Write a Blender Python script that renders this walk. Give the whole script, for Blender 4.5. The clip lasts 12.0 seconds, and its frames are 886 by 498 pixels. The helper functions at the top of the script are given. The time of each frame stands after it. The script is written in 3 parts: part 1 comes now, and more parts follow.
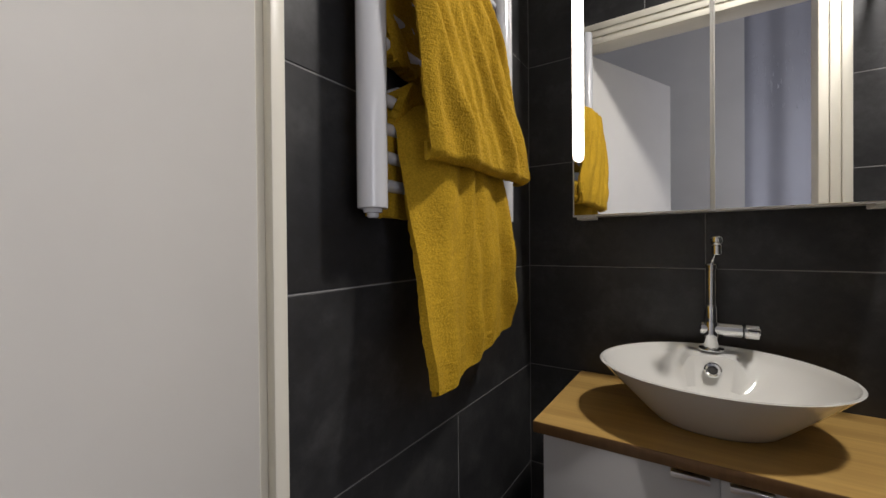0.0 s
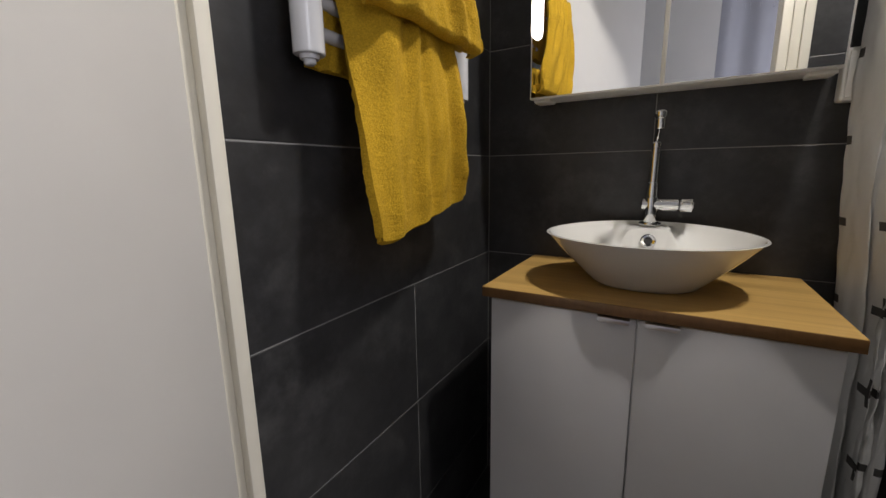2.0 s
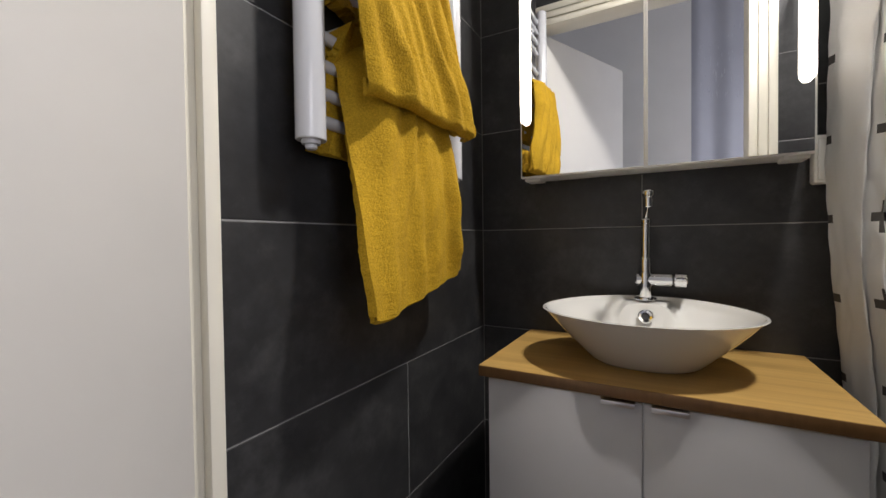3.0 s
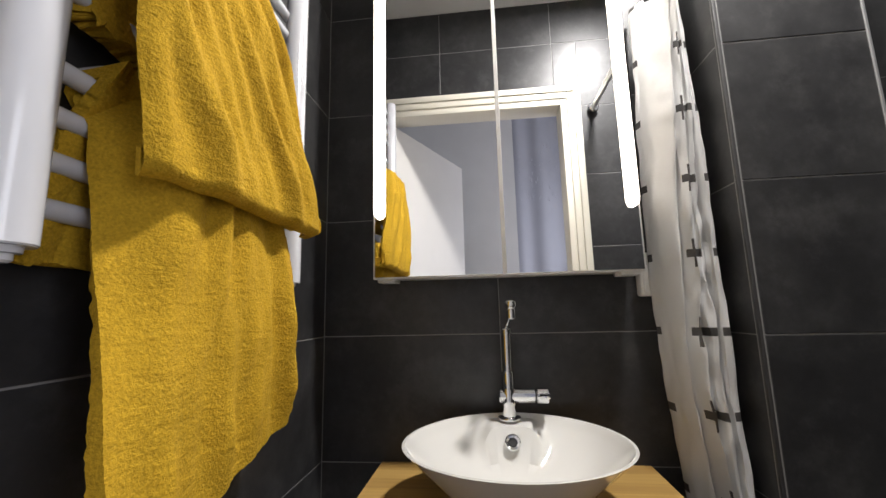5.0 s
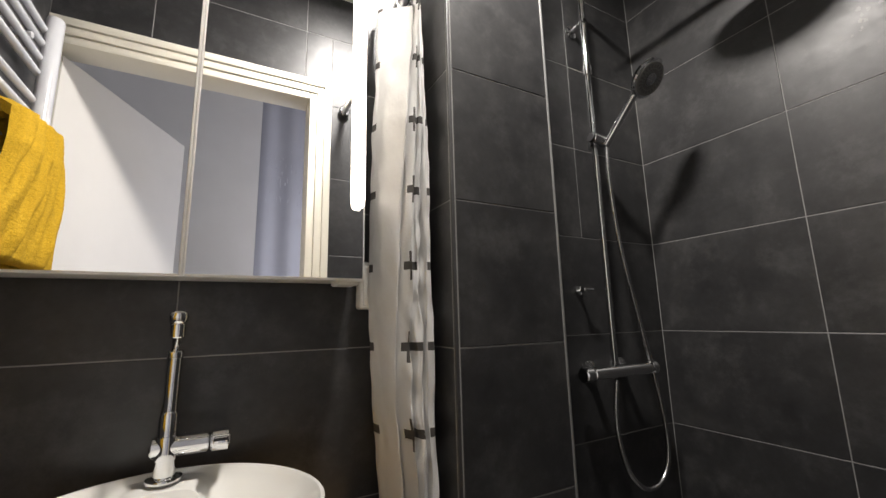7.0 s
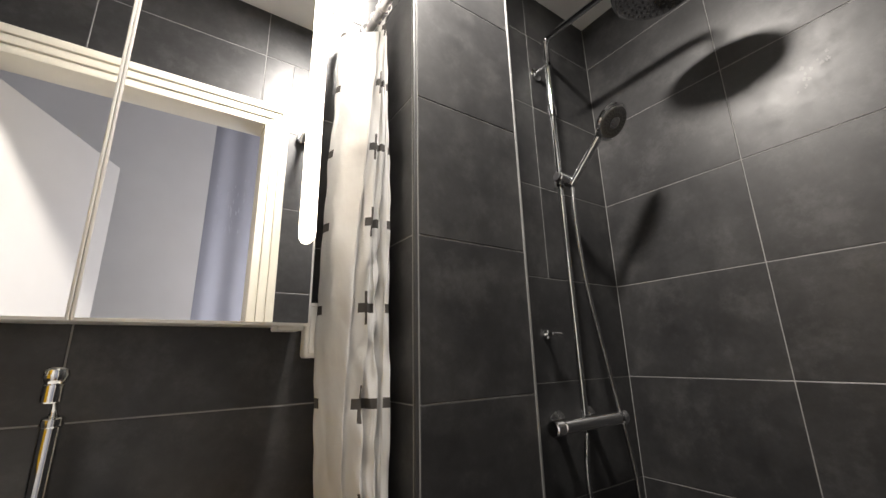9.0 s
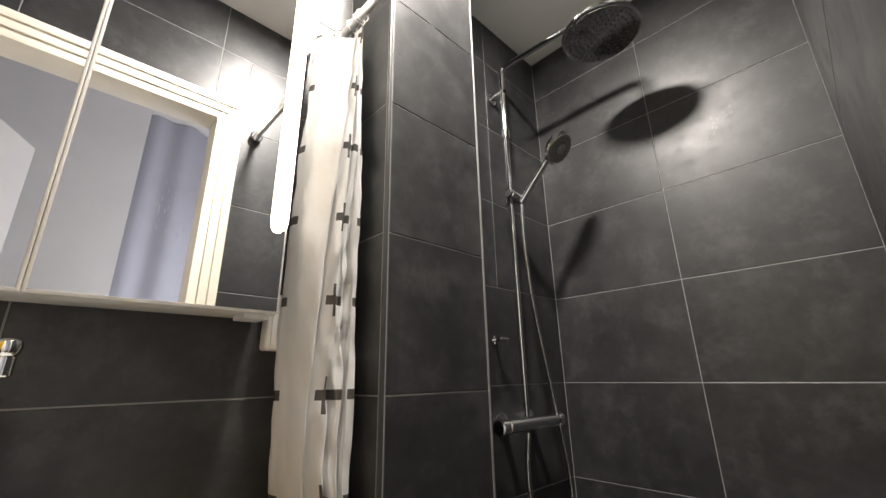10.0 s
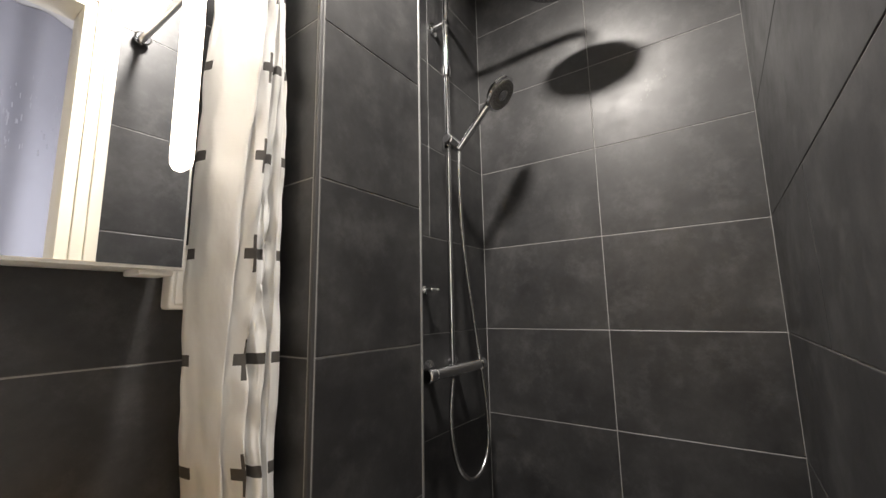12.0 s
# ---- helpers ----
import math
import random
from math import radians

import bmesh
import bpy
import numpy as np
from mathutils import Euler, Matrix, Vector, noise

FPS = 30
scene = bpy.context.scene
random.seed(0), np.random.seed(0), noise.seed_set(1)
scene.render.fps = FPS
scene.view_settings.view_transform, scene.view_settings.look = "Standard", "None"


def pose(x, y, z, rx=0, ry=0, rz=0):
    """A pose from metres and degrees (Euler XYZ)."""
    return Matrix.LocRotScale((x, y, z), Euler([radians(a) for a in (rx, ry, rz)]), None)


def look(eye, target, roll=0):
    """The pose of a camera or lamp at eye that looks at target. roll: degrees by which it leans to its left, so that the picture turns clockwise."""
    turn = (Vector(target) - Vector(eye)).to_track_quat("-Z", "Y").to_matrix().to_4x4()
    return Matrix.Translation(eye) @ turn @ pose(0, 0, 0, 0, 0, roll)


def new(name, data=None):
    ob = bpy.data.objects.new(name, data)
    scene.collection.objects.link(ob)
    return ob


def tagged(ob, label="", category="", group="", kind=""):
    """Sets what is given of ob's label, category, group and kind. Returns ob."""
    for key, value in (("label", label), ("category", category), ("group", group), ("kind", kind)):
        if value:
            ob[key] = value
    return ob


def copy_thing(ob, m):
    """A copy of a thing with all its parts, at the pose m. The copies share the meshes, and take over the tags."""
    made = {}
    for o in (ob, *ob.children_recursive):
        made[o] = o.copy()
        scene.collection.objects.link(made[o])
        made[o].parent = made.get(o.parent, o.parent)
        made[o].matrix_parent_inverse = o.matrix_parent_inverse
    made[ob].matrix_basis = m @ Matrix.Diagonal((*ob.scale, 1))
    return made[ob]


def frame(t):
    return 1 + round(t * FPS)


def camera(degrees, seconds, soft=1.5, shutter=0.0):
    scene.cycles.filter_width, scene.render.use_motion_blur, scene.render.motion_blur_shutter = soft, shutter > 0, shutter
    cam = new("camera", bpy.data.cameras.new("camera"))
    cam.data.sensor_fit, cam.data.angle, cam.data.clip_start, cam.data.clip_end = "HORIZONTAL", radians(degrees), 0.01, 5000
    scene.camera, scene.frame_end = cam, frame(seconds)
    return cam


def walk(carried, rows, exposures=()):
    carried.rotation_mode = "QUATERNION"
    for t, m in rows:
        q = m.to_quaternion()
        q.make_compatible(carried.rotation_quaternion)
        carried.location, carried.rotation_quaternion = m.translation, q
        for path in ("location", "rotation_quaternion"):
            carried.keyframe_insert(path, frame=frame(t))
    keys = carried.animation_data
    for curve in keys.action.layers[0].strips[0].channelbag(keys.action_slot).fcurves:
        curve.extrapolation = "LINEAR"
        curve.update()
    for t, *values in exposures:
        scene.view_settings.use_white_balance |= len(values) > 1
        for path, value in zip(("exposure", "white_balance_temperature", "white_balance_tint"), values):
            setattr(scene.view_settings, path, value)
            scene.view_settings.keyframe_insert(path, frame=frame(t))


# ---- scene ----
cam = camera(96.2, 12.0)
PATH = [
    (0, (0.444, -1.162, 1.152), (-0.651, 0.512, 1.136), -0.5),
    (0.5, (0.452, -1.145, 1.123), (-0.583, 0.564, 1.03), -0.5),
    (1, (0.484, -1.158, 1.088), (-0.529, 0.555, 0.879), -0.7),
    (1.5, (0.505, -1.158, 1.062), (-0.493, 0.541, 0.72), -0.9),
    (2, (0.506, -1.166, 1.045), (-0.48, 0.532, 0.663), -0.9),
    (2.5, (0.5, -1.172, 1.042), (-0.487, 0.54, 0.735), -0.9),
    (3, (0.497, -1.158, 1.059), (-0.472, 0.591, 1.018), -0.7),
    (3.2, (0.481, -1.147, 1.082), (-0.428, 0.634, 1.109), -0.9),
    (4.8, (0.436, -1.024, 1.144), (0.101, 0.922, 1.464), -1.3),
    (5, (0.42, -1.005, 1.148), (0.21, 0.96, 1.457), -1.4),
    (5.5, (0.402, -0.961, 1.139), (0.523, 1.011, 1.448), -1.7),
    (6, (0.446, -0.921, 1.125), (0.89, 1.002, 1.448), -2.1),
    (6.5, (0.492, -0.899, 1.127), (1.242, 0.926, 1.459), -1.9),
    (7, (0.531, -0.87, 1.146), (1.466, 0.863, 1.494), -1.4),
    (7.2, (0.541, -0.854, 1.153), (1.531, 0.849, 1.496), -1.2),
    (8.8, (0.571, -0.805, 1.176), (1.603, 0.836, 1.666), -1.1),
    (9, (0.569, -0.799, 1.169), (1.656, 0.797, 1.689), -1.4),
    (9.5, (0.548, -0.784, 1.143), (1.85, 0.615, 1.732), -2.0),
    (10, (0.503, -0.782, 1.122), (1.825, 0.591, 1.728), -1.1),
    (10.5, (0.485, -0.758, 1.133), (1.814, 0.616, 1.721), -1.0),
    (11, (0.496, -0.747, 1.175), (1.911, 0.556, 1.724), -1.5),
    (11.5, (0.503, -0.736, 1.175), (2.073, 0.413, 1.639), -1.4),
    (12, (0.514, -0.727, 1.163), (2.14, 0.398, 1.464), -1.1),
]
EXPOSURES = [(0, -0.60, 6720, 10), (2, -0.30, 6700, 10), (3.3, -0.05, 6660, 10), (5.5, 0.08, 6560, 10), (7, 0.06, 6840, 10), (9, 0.39, 6960, 10), (10, 0.52, 6960, 10), (12, 0.72, 6950, 10)]
walk(cam, [(t, look(eye, target, roll)) for t, eye, target, roll in PATH], EXPOSURES)

# ---- light ----
world = bpy.data.worlds.new("sky")
scene.world = world
world.use_nodes = True
wn = world.node_tree
sky = wn.nodes.new("ShaderNodeTexSky")
sky.sky_type, sky.sun_disc, sky.sun_elevation, sky.sun_rotation = "NISHITA", False, radians(30), radians(200)
wn.links.new(sky.outputs[0], wn.nodes["Background"].inputs[0])
wn.nodes["Background"].inputs[1].default_value = 0.1
scene.view_settings.exposure = 0.0

TUBE_GLOW = 5.6
CEILING_WATTS = 29.0
HALL_FILL_WATTS = 14.0

lamp = bpy.data.lights.new("ceiling_glow", "AREA")
lamp.shape, lamp.size, lamp.energy, lamp.color = "DISK", 0.15, CEILING_WATTS, (1.0, 0.965, 0.945)
tagged(new("ceiling_glow", lamp), kind="structure").matrix_world = pose(0.955, -0.392, 2.452)
# Added bluish fill lamp that brightens the hall; its source is assumed.
day = bpy.data.lights.new("hall_fill", "AREA")
day.shape, day.size, day.size_y, day.energy, day.color = "RECTANGLE", 0.9, 1.3, HALL_FILL_WATTS, (0.90, 0.90, 1.0)
tagged(new("hall_fill", day), kind="structure").matrix_world = look((1.78, -1.6, 1.5), (0.2, -1.6, 1.4))


# ---- materials ----
def mat(name, color, rough=0.5, metal=0.0, **more):
    m = bpy.data.materials.new(name)
    m.use_nodes = True
    b = m.node_tree.nodes["Principled BSDF"]
    b.inputs["Base Color"].default_value = (*color, 1)
    b.inputs["Roughness"].default_value = rough
    b.inputs["Metallic"].default_value = metal
    for k, v in more.items():
        b.inputs[k.replace("_", " ")].default_value = v
    return m


class Nodes:
    """Short ways to add nodes to a material."""

    def __init__(self, m):
        self.t = m.node_tree
        self.b = self.t.nodes["Principled BSDF"]
        self.co = self.t.nodes.new("ShaderNodeTexCoord")

    def add(self, kind, **values):
        n = self.t.nodes.new(kind)
        for k, v in values.items():
            n.inputs[k.replace("_", " ")].default_value = v
        return n

    def link(self, a, b):
        self.t.links.new(a, b)

    def mapped(self, scale, coord="Object", offset=None):
        n = self.t.nodes.new("ShaderNodeMapping")
        n.inputs["Scale"].default_value = scale
        self.link(self.co.outputs[coord], n.inputs[0])
        if offset is not None:
            self.link(offset, n.inputs[1])
        return n.outputs[0]

    def noise(self, vector, scale, detail=4.0, rough=0.55):
        n = self.add("ShaderNodeTexNoise", Scale=scale, Detail=detail, Roughness=rough)
        self.link(vector, n.inputs["Vector"])
        return n.outputs[0]

    def ramp(self, value, stops):
        n = self.t.nodes.new("ShaderNodeValToRGB")
        while len(n.color_ramp.elements) < len(stops):
            n.color_ramp.elements.new(0.5)
        for e, (at, c) in zip(n.color_ramp.elements, stops):
            e.position, e.color = at, (*c, 1)
        self.link(value, n.inputs[0])
        return n.outputs[0]

    def math(self, op, a, b=None):
        n = self.t.nodes.new("ShaderNodeMath")
        n.operation = op
        for i, v in enumerate((a, b)):
            if v is None:
                continue
            if isinstance(v, (int, float)):
                n.inputs[i].default_value = v
            else:
                self.link(v, n.inputs[i])
        return n.outputs[0]

    def bump(self, height, strength, distance):
        n = self.add("ShaderNodeBump", Strength=strength, Distance=distance)
        self.link(height, n.inputs["Height"])
        old = self.b.inputs["Normal"].links
        if old:
            self.link(old[0].from_socket, n.inputs["Normal"])
        self.link(n.outputs[0], self.b.inputs["Normal"])


def slate():
    m = mat("slate_tile", (0.04, 0.04, 0.04), 0.42)
    n = Nodes(m)
    info = n.t.nodes.new("ShaderNodeObjectInfo")
    shift = n.math("MULTIPLY", info.outputs["Random"], 37.0)
    v = n.mapped((1, 1, 1), offset=shift)
    cloud, fine, spots = n.noise(v, 5.0, 8, 0.66), n.noise(v, 60, 4, 0.6), n.noise(v, 16, 7, 0.7)
    both = n.math("ADD", n.math("MULTIPLY", cloud, 0.72), n.math("MULTIPLY", spots, 0.28))
    c = n.ramp(both, [(0.36, (0.0190, 0.0192, 0.0206)), (0.49, (0.0285, 0.0287, 0.0302)), (0.57, (0.038, 0.0381, 0.0392)), (0.68, (0.058, 0.0578, 0.0585))])
    mix = n.t.nodes.new("ShaderNodeMix")
    mix.data_type, mix.blend_type = "RGBA", "MULTIPLY"
    mix.inputs[0].default_value = 0.6
    n.link(c, mix.inputs[6])
    n.link(n.ramp(fine, [(0.3, (0.75, 0.75, 0.75)), (0.7, (1.15, 1.15, 1.15))]), mix.inputs[7])
    scuff = n.t.nodes.new("ShaderNodeMix")
    scuff.data_type, scuff.blend_type = "RGBA", "MIX"
    n.link(n.ramp(n.noise(v, 8, 10, 0.74), [(0.51, (0, 0, 0)), (0.66, (0.38, 0.38, 0.38))]), scuff.inputs[0])
    n.link(mix.outputs[2], scuff.inputs[6])
    scuff.inputs[7].default_value = (0.085, 0.084, 0.084, 1)
    n.link(scuff.outputs[2], n.b.inputs["Base Color"])
    n.link(n.ramp(n.noise(v, 11, 8, 0.7), [(0.3, (0.37, 0.37, 0.37)), (0.52, (0.43, 0.43, 0.43)), (0.7, (0.52, 0.52, 0.52))]), n.b.inputs["Roughness"])
    n.b.inputs["Specular IOR Level"].default_value = 0.56
    n.bump(n.noise(v, 30, 5, 0.6), 0.07, 0.002)
    return m


def painted(name, color, rough=0.45, relief=0.04):
    m = mat(name, color, rough)
    n = Nodes(m)
    v = n.mapped((1, 1, 1))
    lo, hi = [tuple(min(1, x * k) for x in color) for k in (0.94, 1.03)]
    n.link(n.ramp(n.noise(v, 3, 4), [(0.3, lo), (0.7, hi)]), n.b.inputs["Base Color"])
    n.bump(n.noise(v, 160, 3), relief, 0.001)
    return m


def wood(name, dark, light, stretch=(1.2, 22, 22), share=0.16):
    m = mat(name, light, 0.38)
    n = Nodes(m)
    info = n.t.nodes.new("ShaderNodeObjectInfo")
    v = n.mapped(stretch, offset=n.math("MULTIPLY", info.outputs["Random"], 11.0))
    grain = n.noise(v, 3.0, 7, 0.62)
    mixed = n.math("ADD", n.math("MULTIPLY", grain, 0.60), n.math("MULTIPLY", info.outputs["Random"], share))
    n.link(n.ramp(mixed, [(0.05, dark), (0.34, tuple((a + b) / 2 for a, b in zip(dark, light))), (0.66, light)]), n.b.inputs["Base Color"])
    n.bump(grain, 0.05, 0.001)
    return m


def terry(name, color):
    m = mat(name, color, 0.95)
    m.node_tree.nodes["Principled BSDF"].inputs["Specular IOR Level"].default_value = 0.15
    n = Nodes(m)
    v = n.mapped((1, 1, 1))
    loops, big = n.noise(v, 330, 3, 0.6), n.noise(v, 14, 4)
    lo, hi = [tuple(x * k for x in color) for k in (0.74, 1.17)]
    both = n.math("ADD", n.math("MULTIPLY", loops, 0.7), n.math("MULTIPLY", big, 0.3))
    n.link(n.ramp(both, [(0.35, lo), (0.62, hi)]), n.b.inputs["Base Color"])
    n.bump(n.noise(n.mapped((1, 0.35, 1.5)), 95, 3, 0.6), 0.42, 0.005)
    n.bump(loops, 0.6, 0.003)
    n.bump(n.noise(v, 110, 4, 0.7), 0.32, 0.005)
    return m


def curtain_cloth():
    m = mat("curtain_cloth", (0.8, 0.79, 0.76), 0.75)
    n = Nodes(m)
    uv = n.co.outputs["UV"]
    sep = n.t.nodes.new("ShaderNodeSeparateXYZ")
    n.link(uv, sep.inputs[0])
    cell = 0.162

    def centred(s, period, at):
        return n.math("ABSOLUTE", n.math("SUBTRACT", n.math("MODULO", n.math("ADD", s, 10 * period + period / 2 - at), period), period / 2))

    u, w = centred(sep.outputs[0], 0.150, 0.0), centred(sep.outputs[1], cell, 1.094 % cell)
    bar = n.math("MULTIPLY", n.math("LESS_THAN", u, 0.026), n.math("LESS_THAN", w, 0.0085))
    post = n.math("MULTIPLY", n.math("LESS_THAN", u, 0.0050), n.math("LESS_THAN", w, 0.030))
    mask = n.math("MAXIMUM", bar, post)
    weave = n.noise(n.mapped((1, 1, 1)), 500, 2)
    dyed = n.ramp(mask, [(0.0, (0.80, 0.80, 0.79)), (1.0, (0.085, 0.08, 0.076))])
    n.link(dyed, n.b.inputs["Base Color"])
    n.bump(weave, 0.1, 0.0006)
    n.bump(n.noise(n.mapped((1, 1, 0.6)), 16, 3, 0.5), 0.6, 0.009)
    n.bump(n.noise(n.mapped((1, 1, 0.5)), 40, 3), 0.3, 0.004)
    thin = n.t.nodes.new("ShaderNodeBsdfTranslucent")
    n.link(dyed, thin.inputs[0])
    blend = n.t.nodes.new("ShaderNodeMixShader")
    blend.inputs[0].default_value = 0.25
    n.link(n.b.outputs[0], blend.inputs[1])
    n.link(thin.outputs[0], blend.inputs[2])
    n.link(blend.outputs[0], n.t.nodes["Material Output"].inputs[0])
    return m


SLATE = slate()
GROUT = painted("grout", (0.27, 0.268, 0.262), 0.85, 0.2)
PLASTER = painted("wall_paint", (0.74, 0.74, 0.74), 0.8)
CEILING = painted("ceiling_paint", (0.78, 0.77, 0.75), 0.85)
WHITE = painted("door_paint", (0.78, 0.765, 0.72), 0.38)
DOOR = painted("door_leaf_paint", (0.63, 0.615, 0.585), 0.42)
FRAME = painted("frame_paint", (0.80, 0.765, 0.66), 0.35)
LACQUER = painted("cabinet_lacquer", (0.62, 0.62, 0.63), 0.4, 0.02)
PLASTIC = mat("white_plastic", (0.82, 0.81, 0.78), 0.3)
ENAMEL = mat("radiator_enamel", (0.60, 0.61, 0.64), 0.18, Coat_Weight=0.4)
CERAMIC = mat("white_ceramic", (0.70, 0.695, 0.665), 0.05, Coat_Weight=0.6)
CHROME = mat("chrome", (0.78, 0.79, 0.8), 0.07, 1.0)
RAIL = mat("rail_metal", (0.86, 0.86, 0.86), 0.3, 0.85)
BRUSHED = mat("brushed_aluminium", (0.6, 0.6, 0.61), 0.28, 1.0)
MIRROR = mat("mirror_glass", (0.93, 0.94, 0.95), 0.0, 1.0)
DARK = mat("dark_rubber", (0.03, 0.03, 0.032), 0.5)
OAK = wood("oiled_oak", (0.27, 0.145, 0.038), (0.60, 0.385, 0.125), share=0.24)
MUSTARD = terry("mustard_terry", (0.50, 0.305, 0.022))
CLOTH = curtain_cloth()
FRINGE = painted("fringe_thread", (0.45, 0.46, 0.51), 0.8)
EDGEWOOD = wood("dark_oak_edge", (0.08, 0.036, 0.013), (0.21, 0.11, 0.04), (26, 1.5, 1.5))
DRAPE = painted("drape_cloth", (0.40, 0.41, 0.46), 0.9, 0.2)
PARQUET = wood("hall_parquet", (0.12, 0.06, 0.03), (0.3, 0.18, 0.09))
GLOW = mat("tube_diffuser", (0.9, 0.9, 0.9), 0.4)
GLOW.node_tree.nodes["Principled BSDF"].inputs["Emission Color"].default_value = (1.0, 0.89, 0.77, 1)
GLOW.node_tree.nodes["Principled BSDF"].inputs["Emission Strength"].default_value = TUBE_GLOW


# ---- making meshes ----
def mesh_of(name, bm, material, smooth=True):
    me = bpy.data.meshes.new(name)
    bmesh.ops.recalc_face_normals(bm, faces=bm.faces)
    bm.to_mesh(me)
    bm.free()
    me.materials.append(material)
    if smooth:
        me.shade_smooth()
        me.set_sharp_from_angle(angle=radians(35))
    return me


def part(name, bm, material, parent=None, label="", m=None, smooth=True):
    """Links a bmesh as one object, under a thing or a part if one is given."""
    ob = new(name, mesh_of(name, bm, material, smooth))
    if parent is not None:
        ob.parent = parent
    if m is not None:
        ob.matrix_basis = m
    return tagged(ob, label=label)


def thing(name, label, category, at=(0, 0, 0), group=""):
    ob = new(name)
    ob.empty_display_size = 0.05
    ob.location = at
    return tagged(ob, label, category, group)


def box(x0, y0, z0, x1, y1, z1, bevel=0.0, seg=2, bm=None):
    bm = bm or bmesh.new()
    made = bmesh.ops.create_cube(bm, size=1.0)["verts"]
    for v in made:
        v.co = Vector(((x0 + x1) / 2 + v.co.x * (x1 - x0), (y0 + y1) / 2 + v.co.y * (y1 - y0), (z0 + z1) / 2 + v.co.z * (z1 - z0)))
    if bevel:
        edges = list({e for v in made for e in v.link_edges})
        bmesh.ops.bevel(bm, geom=edges, offset=bevel, segments=seg, affect="EDGES", profile=0.5)
    return bm


def lathe(profile, seg=32, squash=(1, 1), bm=None, m=None):
    """A turned body round z: (radius, height) pairs; ends at radius 0 close."""
    bm = bm or bmesh.new()
    rings = []
    for r, h in profile:
        if r < 1e-6:
            rings.append([bm.verts.new((0, 0, h))])
        else:
            rings.append([bm.verts.new((r * squash[0] * math.cos(2 * math.pi * i / seg), r * squash[1] * math.sin(2 * math.pi * i / seg), h)) for i in range(seg)])
    for a, b in zip(rings, rings[1:]):
        for i in range(seg):
            j = (i + 1) % seg
            if len(a) == 1:
                bm.faces.new((a[0], b[i], b[j]))
            elif len(b) == 1:
                bm.faces.new((a[i], a[j], b[0]))
            else:
                bm.faces.new((a[i], a[j], b[j], b[i]))
    if m is not None:
        bmesh.ops.transform(bm, matrix=m, verts=[v for ring in rings for v in ring])
    return bm


def rod(a, b, r, seg=20, bm=None, round_end=0.15):
    """A straight round bar from a to b with eased ends."""
    a, b = Vector(a), Vector(b)
    length = (b - a).length
    e = min(r * round_end, length / 4)
    m = Matrix.Translation(a) @ (b - a).to_track_quat("Z", "Y").to_matrix().to_4x4()
    return lathe([(0, 0), (r - e, 0), (r, e), (r, length - e), (r - e, length), (0, length)], seg, bm=bm, m=m)


def smooth_path(points, steps=8):
    pts = [Vector(p) for p in points]
    pts = [2 * pts[0] - pts[1]] + pts + [2 * pts[-1] - pts[-2]]
    out = []
    for i in range(1, len(pts) - 2):
        a, b, c, d = pts[i - 1:i + 3]
        for k in range(steps):
            t = k / steps
            out.append(0.5 * (2 * b + (c - a) * t + (2 * a - 5 * b + 4 * c - d) * t * t + (3 * b - a - 3 * c + d) * t ** 3))
    return out + [pts[-2]]


def pipe(points, r, seg=14, steps=8, bm=None, ripple=0.0):
    """A round tube through the points; r: its radius, or a function of the way along from 0 to 1; ripple: ribs like those of a metal hose."""
    bm = bm or bmesh.new()
    path = smooth_path(points, steps)
    side, last = None, None
    for k, p in enumerate(path):
        way = (path[min(k + 1, len(path) - 1)] - path[max(k - 1, 0)]).normalized()
        side = way.orthogonal().normalized() if side is None else (side - way * side.dot(way)).normalized()
        up = way.cross(side)
        rr = (r(k / (len(path) - 1)) if callable(r) else r) * (1 + ripple * (k % 2))
        ring = [bm.verts.new(p + (side * math.cos(2 * math.pi * i / seg) + up * math.sin(2 * math.pi * i / seg)) * rr) for i in range(seg)]
        if last:
            for i in range(seg):
                bm.faces.new((last[i], last[(i + 1) % seg], ring[(i + 1) % seg], ring[i]))
        else:
            bm.faces.new(list(reversed(ring)))
        last = ring
    bm.faces.new(last)
    return bm


def sheet(fn, nu, nv, bm=None, uv=None):
    """A grid of fn(u, v) for u, v from 0 to 1; uv gives its flat cloth coordinates."""
    bm = bm or bmesh.new()
    layer = bm.loops.layers.uv.verify() if uv else None
    rows = [[bm.verts.new(fn(i / nu, j / nv)) for i in range(nu + 1)] for j in range(nv + 1)]
    for j in range(nv):
        for i in range(nu):
            f = bm.faces.new((rows[j][i], rows[j][i + 1], rows[j + 1][i + 1], rows[j + 1][i]))
            if uv:
                for loop, (a, b) in zip(f.loops, ((i, j), (i + 1, j), (i + 1, j + 1), (i, j + 1))):
                    loop[layer].uv = uv(a / nu, b / nv)
    return bm


# ---- the room: 1.86 by 0.85 m, door wall to the south ----
RX, RY, RZ = 1.858, -0.857, 2.49
HZ = 2.76
PX0, PX1, PY = 0.9235, 1.212, -0.186
SY = 0.009
T = 0.0012


def structure(name, bm, material, label):
    ob = part(name, bm, material, label=label, smooth=False)
    return tagged(ob, kind="structure")


